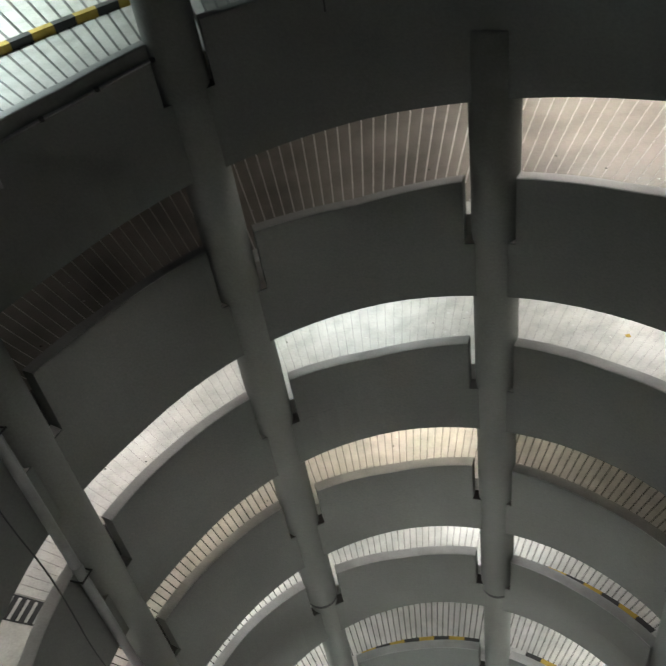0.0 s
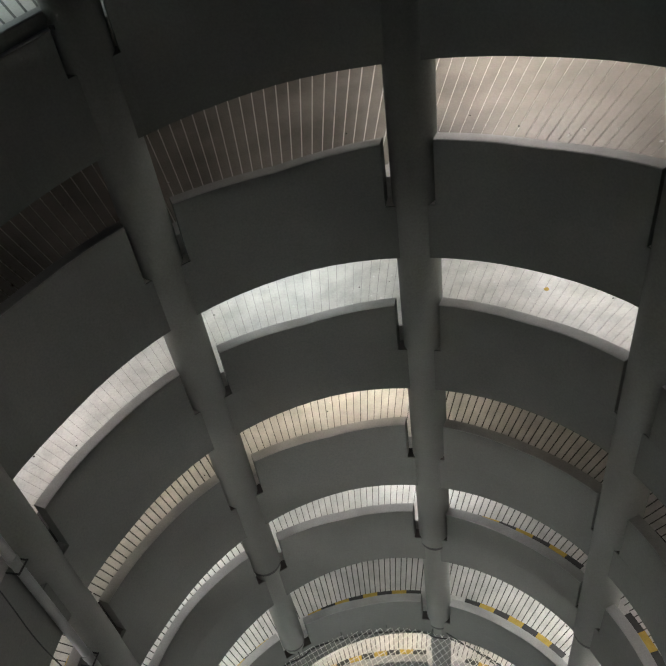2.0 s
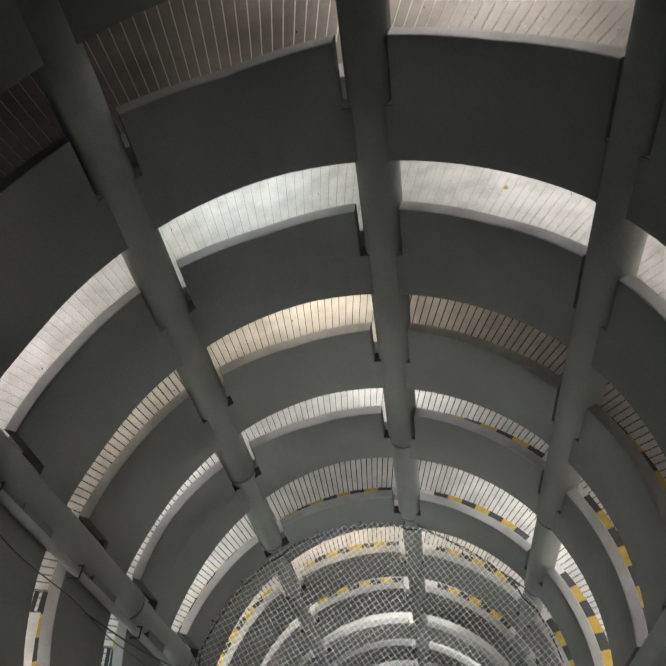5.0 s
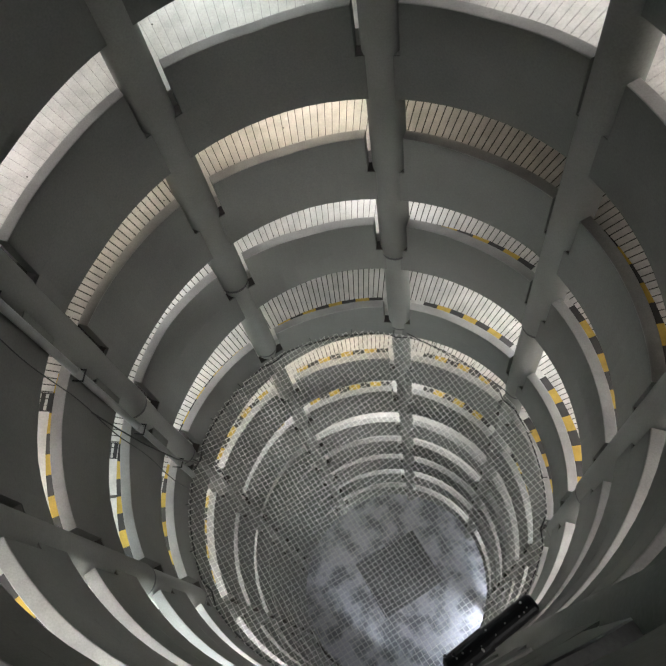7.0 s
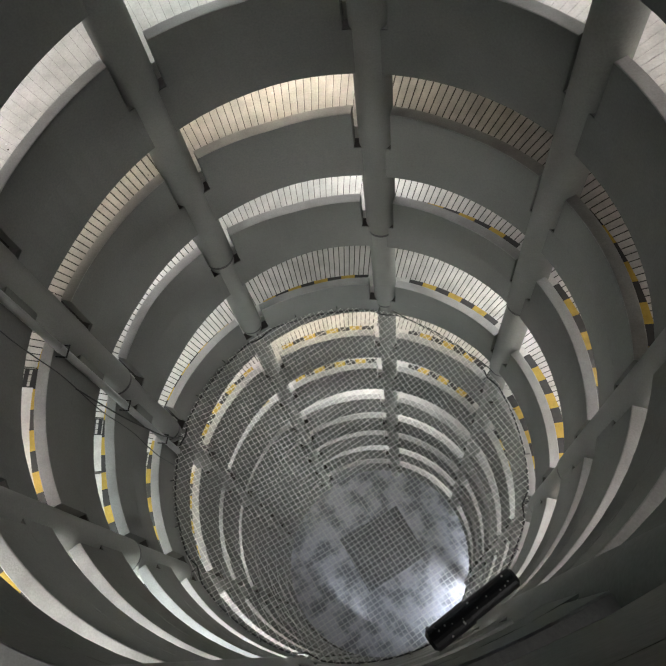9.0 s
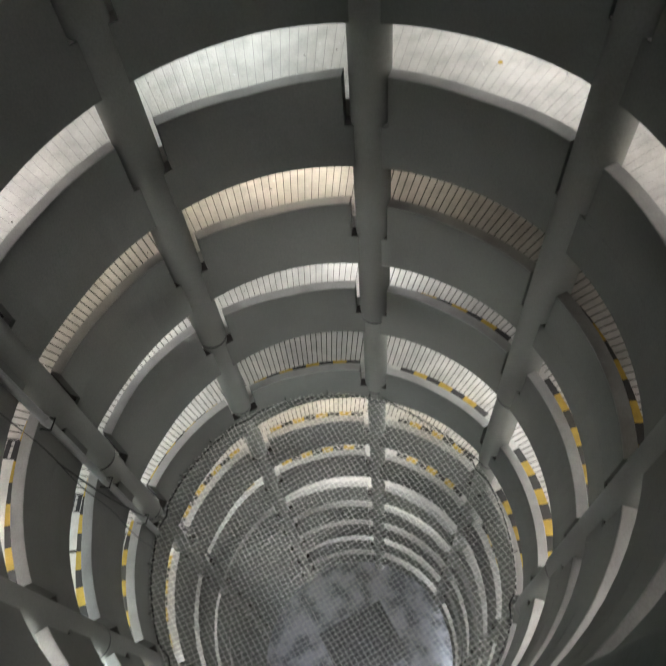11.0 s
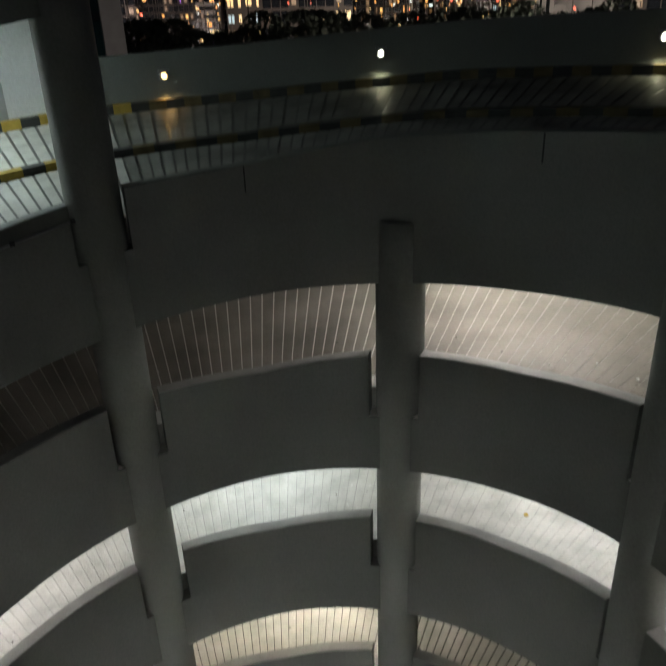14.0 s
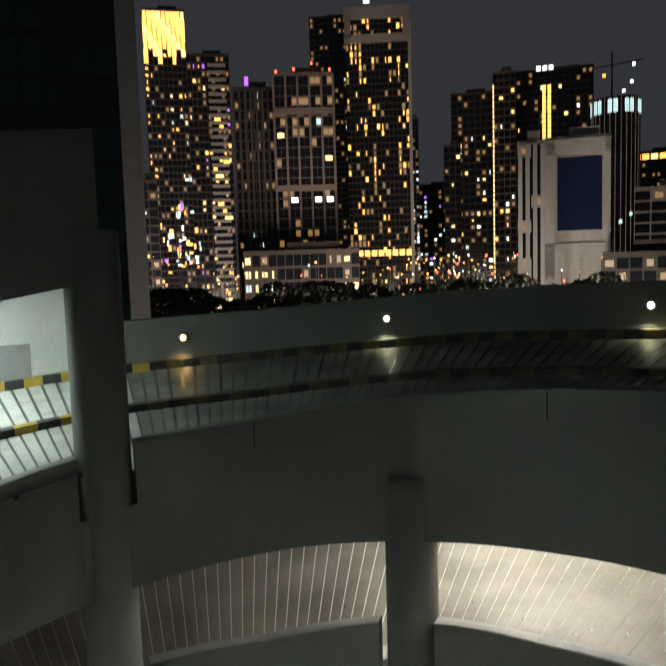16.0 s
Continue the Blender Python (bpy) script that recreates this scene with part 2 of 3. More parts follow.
def build_turn(n):
    """One turn of the ramp: t is the continuous angle, rising upwards; phi = t modulo 360."""
    t_low, t_high = -360.0 * n - 180.0, -360.0 * n + 180.0
    t_low, t_high = max(t_low, -360 * U_END), min(t_high, -360 * U_TOP)
    if t_high - t_low < 1:
        return
    count = max(1, round((t_high - t_low) / (1.53 if n == 1 else STEP)))
    top = lambda t, r: deck(turn_of(t), r)
    s = Soup()
    s.ring_solid(R + 0.02, R_OUT, t_low, t_high, lambda t, r: top(t, r) - 0.3, lambda t, r: top(t, r) - 0.012, max(2, count // 2))
    slab = s.done("ramp_deck_%d" % (n + 2), PALE_JOINT if n == 1 else GREY_JOINT if n == 2 else GROOVE)
    paving = DECK_BROWN if n == 1 else DECK
    tagged(slab, "grooved concrete ramp deck lit by lamps", "ramp", kind="structure")
    s = Soup()
    open_strips = Soup()
    for i in range(count):
        a = t_low + (t_high - t_low) * i / count
        b = t_low + (t_high - t_low) * (i + 1) / count
        mid_deg = ((a + b) / 2 + 180) % 360 - 180
        g = ((0.075 if -25 < mid_deg < 20 and n < 5 else 0.13) if n > 2 else (0.08 if mid_deg < 18 else 0.035) if n == 1 else 0.04 if n == 2 else 0.15) if -79.3 < mid_deg < 127 else 0.0
        split = turn_of(a) < 0.4
        for r0, r1 in ((R_KERB, R_MID - 0.12), (R_MID + 0.12, R_OUT - 0.25)) if split else ((R_KERB, R_OUT - 0.25),):
            if n <= 6 and -79.3 < mid_deg < 110:
                one = Soup()
                one.ring_solid(r0, r1, a + g, b - g, lambda t, r: top(t, r) - 0.02, top, 1)
                one.done("concrete_strip", DECK_OPEN if turn_of(a) < 0.055 else paving, slab)
                continue
            # past the roofed part the strips take the darkened deck colour
            (open_strips if turn_of(a) < 0.055 else s).ring_solid(r0, r1, a + g, b - g, lambda t, r: top(t, r) - 0.02, top, 1)
    if s.v:
        tagged(s.done("paving", paving, slab), kind="stuff")
    if open_strips.v:
        tagged(open_strips.done("open_paving", DECK_OPEN, slab), kind="stuff")
    # drain grate across the lane at the foot of the grooves
    c = -79.3 - 360 * n
    if t_low < c < t_high:
        s = Soup()
        for e in (-1.9, 1.7):
            s.ring_solid(R_KERB, R_MID - 0.15, c + e, c + e + 0.2, lambda t, r: top(t, r), lambda t, r: top(t, r) + 0.014, 1)
        grate = s.done("drain_grate", DARK)
        tagged(grate, "black iron drain grate across the ramp", "drain grate", "drain grates")
        for i in range(22):
            a = R_KERB + (R_MID - 0.2 - R_KERB) * i / 22
            s = Soup()
            s.ring_solid(a, a + 0.085, c - 1.7, c + 1.7, lambda t, r: top(t, r), lambda t, r: top(t, r) + 0.012, 1)
            s.done("slat", DARK, grate)
    # edge beam below the parapet
    s = Soup()
    s.ring_solid(R, R + 0.35, t_low, t_high, lambda t, r: soffit(turn_of(t) + 1), lambda t, r: deck(turn_of(t)) - 0.31 + 0.3, max(2, count // 3))
    tagged(s.done("edge_beam_%d" % (n + 2), PAINT), "grey painted concrete edge beam of the ramp", "beam", kind="structure")
    # kerbs in yellow and black
    t_span = (t_low, t_high)
    for r0, r1, h, name in ((R_WALL, R_KERB, 0.35, "inner_kerb"), (R_MID - 0.13, R_MID + 0.13, 0.13, "middle_kerb"), (R_OUT - 0.24, R_OUT, 0.18, "outer_kerb")):
        t_low, t_high = t_span
        if name == "middle_kerb":            # only the open turn has one
            t_low = max(t_low, -360 * 0.4)
            if t_high - t_low < 1:
                continue
        core = Soup()
        core.ring_solid(r0 + 0.004, r1 - 0.004, t_low, t_high, lambda t, r: top(t, r0) - 0.01, lambda t, r: top(t, r0) + h - 0.006, max(2, count // 2))
        kerb = core.done("%s_%d" % (name, n + 2), DECK)
        tagged(kerb, "worn kerb painted in yellow and black blocks", "kerb", kind="structure")
        k = max(2, round((t_high - t_low) / (KERB_BLOCK / r0 * 57.3)))
        for i in range(k):
            a = t_low + (t_high - t_low) * i / k
            b = t_low + (t_high - t_low) * (i + 1) / k
            if name == "inner_kerb" and (n >= 8 or min(abs(((a + b) / 2 - c + 180) % 360 - 180) for c in COLUMNS) < 6.0):
                continue
            one = Soup()
            one.ring_solid(r0, r1, a, b, lambda t, r: top(t, r0) - 0.01, lambda t, r: top(t, r0) + h, 1)
            # the open turn's blocks carry the lack of light in their yellow
            one.done("kerb_block", (FADED_DIM if n < 1 and name != "inner_kerb" and turn_of(a) < 0.05 else YELLOW, BLACK)[i % 2], kerb)
    t_low, t_high = t_span
    # outer wall
    s = Soup()
    closed = lambda t: deck(turn_of(t) - 1, R_OUT) - 0.3 if turn_of(t) > 0.06 else deck(turn_of(t), R_OUT) + 1.15
    if n == 0:
        mid = -23.3
        s.ring_solid(R_OUT, R_OUT + 0.25, t_low, mid, lambda t, r: top(t, R_OUT) - 0.3, lambda t, r: deck(turn_of(t) - 1, R_OUT) - 0.3, 40)
        tagged(s.done("wall_upper", WHITE), "white painted outer wall of the ramp, unseen below the top turn", "wall", kind="structure")
        s = Soup()
        s.ring_solid(R_OUT, R_OUT + 0.25, mid, t_high, lambda t, r: top(t, R_OUT) - 0.3, lambda t, r: top(t, R_OUT) + 1.1, 40)
        tagged(s.done("wall_roof", PAINT), "low grey outer wall of the open ramp", "wall", kind="structure")
    elif n < 0:
        s.ring_solid(R_OUT, R_OUT + 0.25, t_low, t_high, lambda t, r: top(t, R_OUT) - 0.3, lambda t, r: top(t, R_OUT) + 1.1, 40)
        tagged(s.done("wall_top", PAINT), "low grey outer wall of the open ramp", "wall", kind="structure")
    else:
        # unseen closing wall of the lower turns, added to keep sky light out
        s.ring_solid(R_OUT, R_OUT + 0.25, t_low, t_high, lambda t, r: top(t, R_OUT) - 0.3, lambda t, r: deck(turn_of(t) - 1, R_OUT) - 0.3, 48)
        # grey on turn 1 so that less light bounces there
        tagged(s.done("unseen_wall_turn_%d" % (n + 2), PAINT if n == 1 else WHITE), "unseen grey outer wall of the ramp, cutting bounced light" if n == 1 else "white painted outer wall of the ramp, unseen below the top turn", "wall", kind="structure")


for n in range(-1, 13):
    build_turn(n)

# parapet panels, bay by bay between the columns
GAP = 4.2                              # half the angle that a column takes at the face


def parapet(t0, t1, extra=0.0, ledge=False):
    s = Soup()
    s.ring_solid(R, R_WALL, t0, t1, lambda t, r: deck(turn_of(t)) - 0.02, lambda t, r: top_edge(turn_of(t)) + extra, 14, bevel=0.012)
    if ledge:
        s.ring_solid(R - 0.02, R - 0.001, t0, t1, lambda t, r: top_edge(turn_of(t)) - 0.13, lambda t, r: top_edge(turn_of(t)) - 0.01, 14)
    s.m = [1 if len(q) == 4 and all(v % 6 in (2, 3, 4, 5) for v in q) and q[0] % 6 in (2, 3, 4) and not ledge else 0 for q in s.f]
    panel = s.done("parapet", [PAINT, COPING])
    tagged(panel, "grey painted concrete parapet panel along the ramp", "parapet", "parapet panels", "structure")
    return panel


for n in range(0, 13):
    for k, c in enumerate(COLUMNS):
        c2 = COLUMNS[(k + 1) % 8] + (360 if k == 7 else 0)
        t0, t1 = c - 360 * n + (GAP + 0.6 if 1 <= k <= 3 else GAP), c2 - 360 * n - (GAP + 0.6 if k == 3 else GAP - 0.7 if k == 4 else GAP)
        if (n == 0 and k > 2) or turn_of(t0) > 12.4:
            continue
        parapet(t0, t1)
# the open top turn: joints midway between the columns
cuts = [-21.6, -3.2, 42.6, 87.8, 132.5, 177.0, 222.0, 266.0]
for t0, t1 in zip(cuts, cuts[1:]):
    panel = parapet(t0, t1, ledge=True)
    s = Soup()
    s.ring_solid(R - 0.024, R - 0.018, t1 - 0.12, t1 + 0.12, lambda t, r: top_edge(turn_of(t)) - 0.36, lambda t, r: top_edge(turn_of(t)) - 0.02, 1)
    s.done("dark_joint_line", DARK, panel)
parapet(266.1, 335.0, extra=0.75)

# ---- columns ----
RC, OFF = 0.35, 0.25
JOINT_1, JOINT_2 = TOP - 14.8, TOP - 18.75
for k, c in enumerate(COLUMNS):
    n = -1 if c < -20 else 0
    top = top_edge(n - c / 360) - 1.08
    if c == -25.9:
        top = TOP + 0.5
    x, y, _ = at(R + OFF, c, 0)
    s = Soup()
    s.lathe(x, y, [(RC, JOINT_1), (RC, top - 0.02), (RC - 0.02, top)], 40)
    shaft = s.done("column", COLUMN, None, True)
    tagged(shaft, "round grey painted concrete column beside the well", "column", "columns round the well", "structure")
    for r, low, high in ((RC - 0.035, JOINT_2, JOINT_1), (RC - 0.075, 0.0, JOINT_2)):
        s = Soup()
        s.lathe(x, y, [(r, low), (r, high - 0.002)], 40, caps=False)
        s.done("lower_shaft", COLUMN, shaft, True)
        # dark band standing in for the shadow under the wider shaft above
        s = Soup()
        s.lathe(x, y, [(r + 0.03, high - 0.10), (r + 0.036, high - 0.004)], 40, caps=False)
        s.done("dark_joint_line", DARK, shaft, True)

# ---- lamps of the open deck and of the well's floor ----
def bulkhead(deg, glass, colour, watts):
    """A round bulkhead lamp on the inside of the outer wall."""
    z = deck(-deg / 360, R_OUT) + 0.62
    m = pose(*at(R_OUT - 0.005, deg, z), 90, 0, -deg)
    s = Soup()
    s.lathe(0, 0, [(0.11, 0.0), (0.11, 0.04), (0.09, 0.06)], 20)
    base = s.done("bulkhead_lamp", PIPE)
    base.matrix_world = m
    tagged(base, "round lit bulkhead lamp on the low wall", "wall lamp", "lamps on the roof wall")
    s = Soup()
    s.lathe(0, 0, [(0.065, 0.055), (0.058, 0.08), (0.03, 0.10)], 20)
    s.done("glass", glass, base, True)
    s = Soup()
    s.ring_solid(R_OUT - 0.13, R_OUT - 0.004, deg - 0.6, deg + 0.6, lambda t, r: z + 0.1, lambda t, r: z + 0.12, 1)
    hood = s.done("hood", PIPE, base)
    hood.matrix_parent_inverse = m.inverted()
    lamp = bpy.data.lights.new("bulkhead_light", "AREA")
    lamp.size, lamp.energy, lamp.color = 0.12, watts, colour
    new("bulkhead_light", lamp).matrix_world = pose(*at(R_OUT - 0.2, deg, z - 0.36))


AMBER_GLASS = glow("amber_glass", (1.0, 0.62, 0.25), 6.0)
PALE_GLASS = glow("pale_glass", (1.0, 0.95, 0.78), 6.0)
bulkhead(-12.5, AMBER_GLASS, (1.0, 0.6, 0.2), 2.0)
bulkhead(9.8, PALE_GLASS, (1.0, 0.95, 0.6), 2.0)
bulkhead(36.4, PALE_GLASS, (1.0, 0.95, 0.6), 2.0)

for deg in (-150, -60, 30, 120):
    m = pose(*at(6.9, deg, 2.3), 0, 0, -deg)
    s = Soup()
    s.box(0, 0, 0, 1.25, 0.16, 0.06)
    s.tube((-0.5, 0, 0.03), (-0.5, 0, 0.4), 0.01)
    s.tube((0.5, 0, 0.03), (0.5, 0, 0.4), 0.01)
    fitting = s.done("ceiling_light", PIPE)
    fitting.matrix_world = m
    tagged(fitting, "slim grey tube light over the well's floor", "ceiling light", "lights over the floor")
    s = Soup()
    s.tube((-0.58, 0, -0.05), (0.58, 0, -0.05), 0.02)
    s.done("tube", TUBE, fitting)
    lamp = bpy.data.lights.new("floor_light", "AREA")
    lamp.shape, lamp.size, lamp.size_y, lamp.energy, lamp.color = "RECTANGLE", 1.2, 0.2, 820, (0.84, 0.91, 1.0)
    new("floor_light", lamp).matrix_world = m @ pose(0, 0, -0.1)

# ---- the white wall's grey door and the cover plate on the floor ----
s = Soup()
s.ring_solid(R_OUT - 0.03, R_OUT - 0.004, -39.3, -27.9, lambda t, r: deck(turn_of(t), R_OUT) + 0.0, lambda t, r: deck(-(-34) / 360, R_OUT) + 0.95, 4)
tagged(s.done("door_1", PIPE), "plain grey door in the white outer wall", "door", kind="structure")
s = Soup()
s.box(0.42, 0.71, 0.012, 3.7, 3.2, 0.024, radians(23))
tagged(s.done("cover_plate", PLATE), "square dark cover plate on the wet floor", "cover plate")

# ---- the safety net ----
Z_NET = TOP - 19.1
net = bpy.data.objects.new("safety_net", None)
scene.collection.objects.link(net)
tagged(net, "pale knotted safety net hung across the light well", "safety net")
rng = random.Random(4)


def net_height(x, y):
    q = min(1.0, (x * x + y * y) / (R * R))
    return Z_NET - 0.9 * (1 - q) + 0.12 * noise.noise((x * 0.5, y * 0.5, 3.0)) * (1 - q)


s = Soup()
CELL = 0.128
for way in (0, 1):
    for i in range(-38, 39):
        d = i * CELL
        half = math.sqrt(max(0.0, (R - 0.04) ** 2 - d * d))
        if half < 0.3:
            continue
        k = max(4, int(half * 2 / 0.45))
        pts = []
        for j in range(k + 1):
            e = -half + 2 * half * j / k
            wob = 0.035 * noise.noise((d * 2.1, e * 1.3, way * 9.0))
            x, y = (d + wob, e) if way == 0 else (e, d + wob)
            c0, s0 = math.cos(radians(25)), math.sin(radians(25))
            x, y = c0 * x - s0 * y, s0 * x + c0 * y
            pts.append((x, y, net_height(x, y)))
        for a, b in zip(pts, pts[1:]):
            s.tube(a, b, 0.0072, n=3, caps=False)
tagged(s.done("netting", ROPE, net), kind="stuff")
s = Soup()
pts = []
for i in range(145):
    deg = i * 2.5
    near = min(abs((deg - c + 180) % 360 - 180) for c in COLUMNS)
    sag = -0.22 * (1 - (near / 22.5 - 1) ** 2 if near < 45 else 0) + 0.05 * noise.noise((deg * 0.11, 0.0, 1.0))
    pts.append(at(R - 0.05 - 0.13 * max(0.0, 1 - near / 4.5), deg, Z_NET + sag))
pts[-1] = pts[0]
for a, b in zip(pts, pts[1:]):
    s.tube(a, b, 0.022, n=6, caps=False)
s.done("border_rope", DARK, net)
for i in range(24):
    deg = i * 15 + 4
    s = Soup()
    s.tube(at(R + 0.02, deg, Z_NET + 0.1), at(R - 0.1, deg, Z_NET + 0.1), 0.012)
    s.tube(at(R - 0.1, deg, Z_NET + 0.11), at(R - 0.1, deg, Z_NET - 0.08), 0.01)
    s.done("hook", DARK, net)

# ---- downpipe and cables beside a column ----
s = Soup()
px = -76.2
s.tube(at(R - 0.12, px, TOP - 19.0), at(R - 0.12, px, TOP + 0.2), 0.075, n=16)
pipe = s.done("downpipe", PIPE, None, False)
tagged(pipe, "grey plastic downpipe fixed beside a column", "downpipe")
for z in (-2.6, -5.6, -8.6, -11.6, -14.8, -17.6):
    s = Soup()
    s.lathe(*at(R - 0.12, px, 0)[:2], [(0.087, TOP + z), (0.087, TOP + z + 0.14)], 16)
    s.done("socket", PIPE, pipe)
    s = Soup()
    s.tube(at(R + 0.02, px - 1.4, TOP + z - 0.1), at(R - 0.21, px - 1.4, TOP + z - 0.1), 0.015)
    s.tube(at(R - 0.21, px - 1.6, TOP + z - 0.1), at(R - 0.21, px + 1.6, TOP + z - 0.1), 0.015)
    s.tube(at(R + 0.02, px + 1.4, TOP + z - 0.1), at(R - 0.21, px + 1.4, TOP + z - 0.1), 0.015)
    s.done("bracket", DARK, pipe)


def cable(points, r, name, label, mat=DARK):
    cu = bpy.data.curves.new(name, "CURVE")
    cu.dimensions, cu.bevel_depth, cu.bevel_resolution = "3D", r, 1
    sp = cu.splines.new("NURBS")
    sp.points.add(len(points) - 1)
    for p, q in zip(sp.points, points):
        p.co = (*q, 1)
    sp.use_endpoint_u, sp.order_u = True, 3
    cu.materials.append(mat)
    ob = new(name, cu)
    return tagged(ob, label, "cable", "cables in the well") if label else ob


cable([at(R - 0.05, -81.2 + 0.6 * math.sin(i * 1.7), TOP - i) for i in range(0, 20)], 0.012, "cable", "thin black cable running down beside the downpipe")
cable([at(R - 0.06, -81.2, TOP - 12.6), at(R - 0.3, -81.7, TOP - 14.2), at(R - 0.5, -80.2, TOP - 15.8), at(R - 0.35, -77.2, TOP - 17.2), at(R - 0.12, -72.2, TOP - 18.8)], 0.018, "cable", "black cable hanging in a loose loop")
cable([at(R - 0.06, 23.7 + i * 6, TOP - 18.9 - 0.5 * math.sin(i * 0.52) - 0.06 * (i % 2)) for i in range(0, 8)], 0.016, "cable", "black cable strung along the ramp's edge")

# ---- the city beyond the roof wall ----
DIM_WALL = material("night_facade", (0.06, 0.047, 0.04), 0.8, 0.8, 0.05, 1.0, 0.02)
PALE_WALL = material("pale_facade", (0.42, 0.39, 0.37), 0.8, 0.85, 0.05, 1.0, 0.02)
ROSE_WALL = material("rosy_facade", (0.22, 0.165, 0.145), 0.8, 0.85, 0.05, 1.0, 0.02)
GLASS_DARK = material("dark_glass", (0.012, 0.014, 0.018), 0.12, 0.7, 0.05, 1.0, 0.0)
TEAL_GLASS = material("teal_glass", (0.012, 0.03, 0.032), 0.08, 0.5, 0.15, 1.0, 0.0)
BLUE_GLASS = material("blue_glass", (0.012, 0.02, 0.06), 0.1, 0.8, 0.05, 1.0, 0.0)
LEAF = material("night_foliage", (0.05, 0.06, 0.04), 0.8, 0.6, 0.4, 3.0, 0.1)
LIT = {
    "amber": glow("amber_window", (1.0, 0.42, 0.08), 1.6), "gold": glow("gold_window", (1.0, 0.54, 0.13), 1.5), "cream": glow("cream_window", (1.0, 0.68, 0.28), 1.3),
    "cold": glow("cold_window", (0.70, 0.92, 1.0), 0.7), "white": glow("white_window", (0.95, 0.97, 1.0), 1.6), "low": glow("dim_window_fill", (1.0, 0.5, 0.16), 0.22),
    "red": glow("red_beacon", (1.0, 0.12, 0.05), 3.0), "violet": glow("violet_light", (0.5, 0.12, 1.0), 1.0),
}
pane_meshes = {}


def pane(kind, w, h, m, parent):
    """A lit window pane: alike panes share one mesh."""
    key = (kind, round(w, 2), round(h, 2))
    if key not in pane_meshes:
        me = bpy.data.meshes.new("window")
        me.from_pydata([(-w / 2, 0, -h / 2), (w / 2, 0, -h / 2), (w / 2, 0, h / 2), (-w / 2, 0, h / 2), (-w / 2, 0.2, -h / 2), (w / 2, 0.2, -h / 2), (w / 2, 0.2, h / 2), (-w / 2, 0.2, h / 2)], [],
                       [(0, 1, 2, 3), (1, 0, 4, 5), (2, 1, 5, 6), (3, 2, 6, 7), (0, 3, 7, 4)])
        me.materials.append(LIT[kind])
        pane_meshes[key] = me
    ob = new("window", pane_meshes[key])
    ob.parent = parent
    ob.matrix_basis = m
    return ob


def spot(az, dist):
    a = radians(az)
    return EYE[0] + dist * math.sin(a), EYE[1] + dist * math.cos(a)


def tower(az0, az1, el, dist, wall, glass, lit, kinds, seed, floor=3.6, bay=3.2, turn=0.0, label="dark high-rise tower with lit windows at night", cover=(0.9, 0.82), fins=0, depth=0.8, win=(0.5, 0.5), low=0.15, crown=None, name="tower", bottom=0.0):
    """A high-rise: body, a curtain of dark panes, floor bands or fins, and lit windows picked at random."""
    rg = random.Random(seed)
    width = 2 * dist * math.tan(radians((az1 - az0) / 2))
    h = TOP + dist * math.tan(radians(el))
    x, y = spot((az0 + az1) / 2, dist)
    base = bpy.data.objects.new(name, None)
    scene.collection.objects.link(base)
    base.matrix_world = pose(x, y, 0, 0, 0, -(az0 + az1) / 2 + turn)
    tagged(base, label, "building", "city buildings")
    d = width * depth
    s = Soup()
    s.box(0, d / 2, h / 2, width, d, h)
    s.done("wall", wall, base)
    nb, nf = max(2, int(width / bay)), max(2, int(h / floor))
    bw, fh = width / nb, h / nf
    s = Soup()
    side = Soup()
    first = int(bottom / fh)
    for j in range(first, nf):
        for i in range(nb):
            cx, cz = -width / 2 + (i + 0.5) * bw, (j + 0.5) * fh
            q = rg.random()
            clump = 0.5 + 0.9 * noise.noise((i * 0.35, j * 0.22, seed * 3.1)) + 0.8 * noise.noise((i * 0.83, j * 0.07, seed * 5.7))
            if q < lit * max(0.12, clump) ** 2 * 3.2:
                kind = rg.choice(kinds)
                pane(kind, bw * win[0] * rg.choice((1.3, 1, 0.6, 0.45)), fh * win[1] * rg.choice((1, 1, 0.7)), pose(cx, -0.12, cz), base)
            elif q > 1 - low:
                # dim windows, many of them added to give the facade a warm cast
                pane("low", bw * win[0], fh * win[1], pose(cx, -0.12, cz), base)
            else:
                s.box(cx, -0.02, cz, bw * cover[0], 0.14, fh * cover[1])
    for j in range(first, nf):
        for i in range(max(2, int(d / bay))):
            n2 = max(2, int(d / bay))
            side.box(-width / 2 - 0.03, (i + 0.5) * d / n2, (j + 0.5) * fh, 0.12, d / n2 * 0.75, fh * 0.65)
            side.box(width / 2 + 0.03, (i + 0.5) * d / n2, (j + 0.5) * fh, 0.12, d / n2 * 0.75, fh * 0.65)
    tagged(s.done("glazing", glass, base), kind="stuff")
    tagged(side.done("side_glazing", glass, base), kind="stuff")
    for k in range(fins + 1 if fins else 0):
        s = Soup()
        s.box(-width / 2 + width * k / fins, -0.4, h / 2, 0.9, 0.9, h)
        s.done("pier", wall, base)
    s = Soup()
    s.box(0, d / 2, h + 0.6, width * 1.01, d * 1.01, 1.2)
    s.box(width * 0.1, d / 2, h + 2.6, width * 0.45, d * 0.5, 3.2)
    s.done("roof", wall, base)
    return base, width, h, d


# the near glass tower with its pale corner pier
b, w, h, d = tower(-27.5, -15.6, 27, 75, GLASS_DARK, TEAL_GLASS, 0.006, ["cold"], 3, 3.8, 2.2, label="near dark glass tower with a pale corner pier", win=(0.5, 0.3), low=0.0, name="glass_tower")
s = Soup()
s.box(w / 2 + 0.8, -0.2, h / 2, 1.9, 1.6, h)
s.done("corner_pier", PALE_WALL, b)
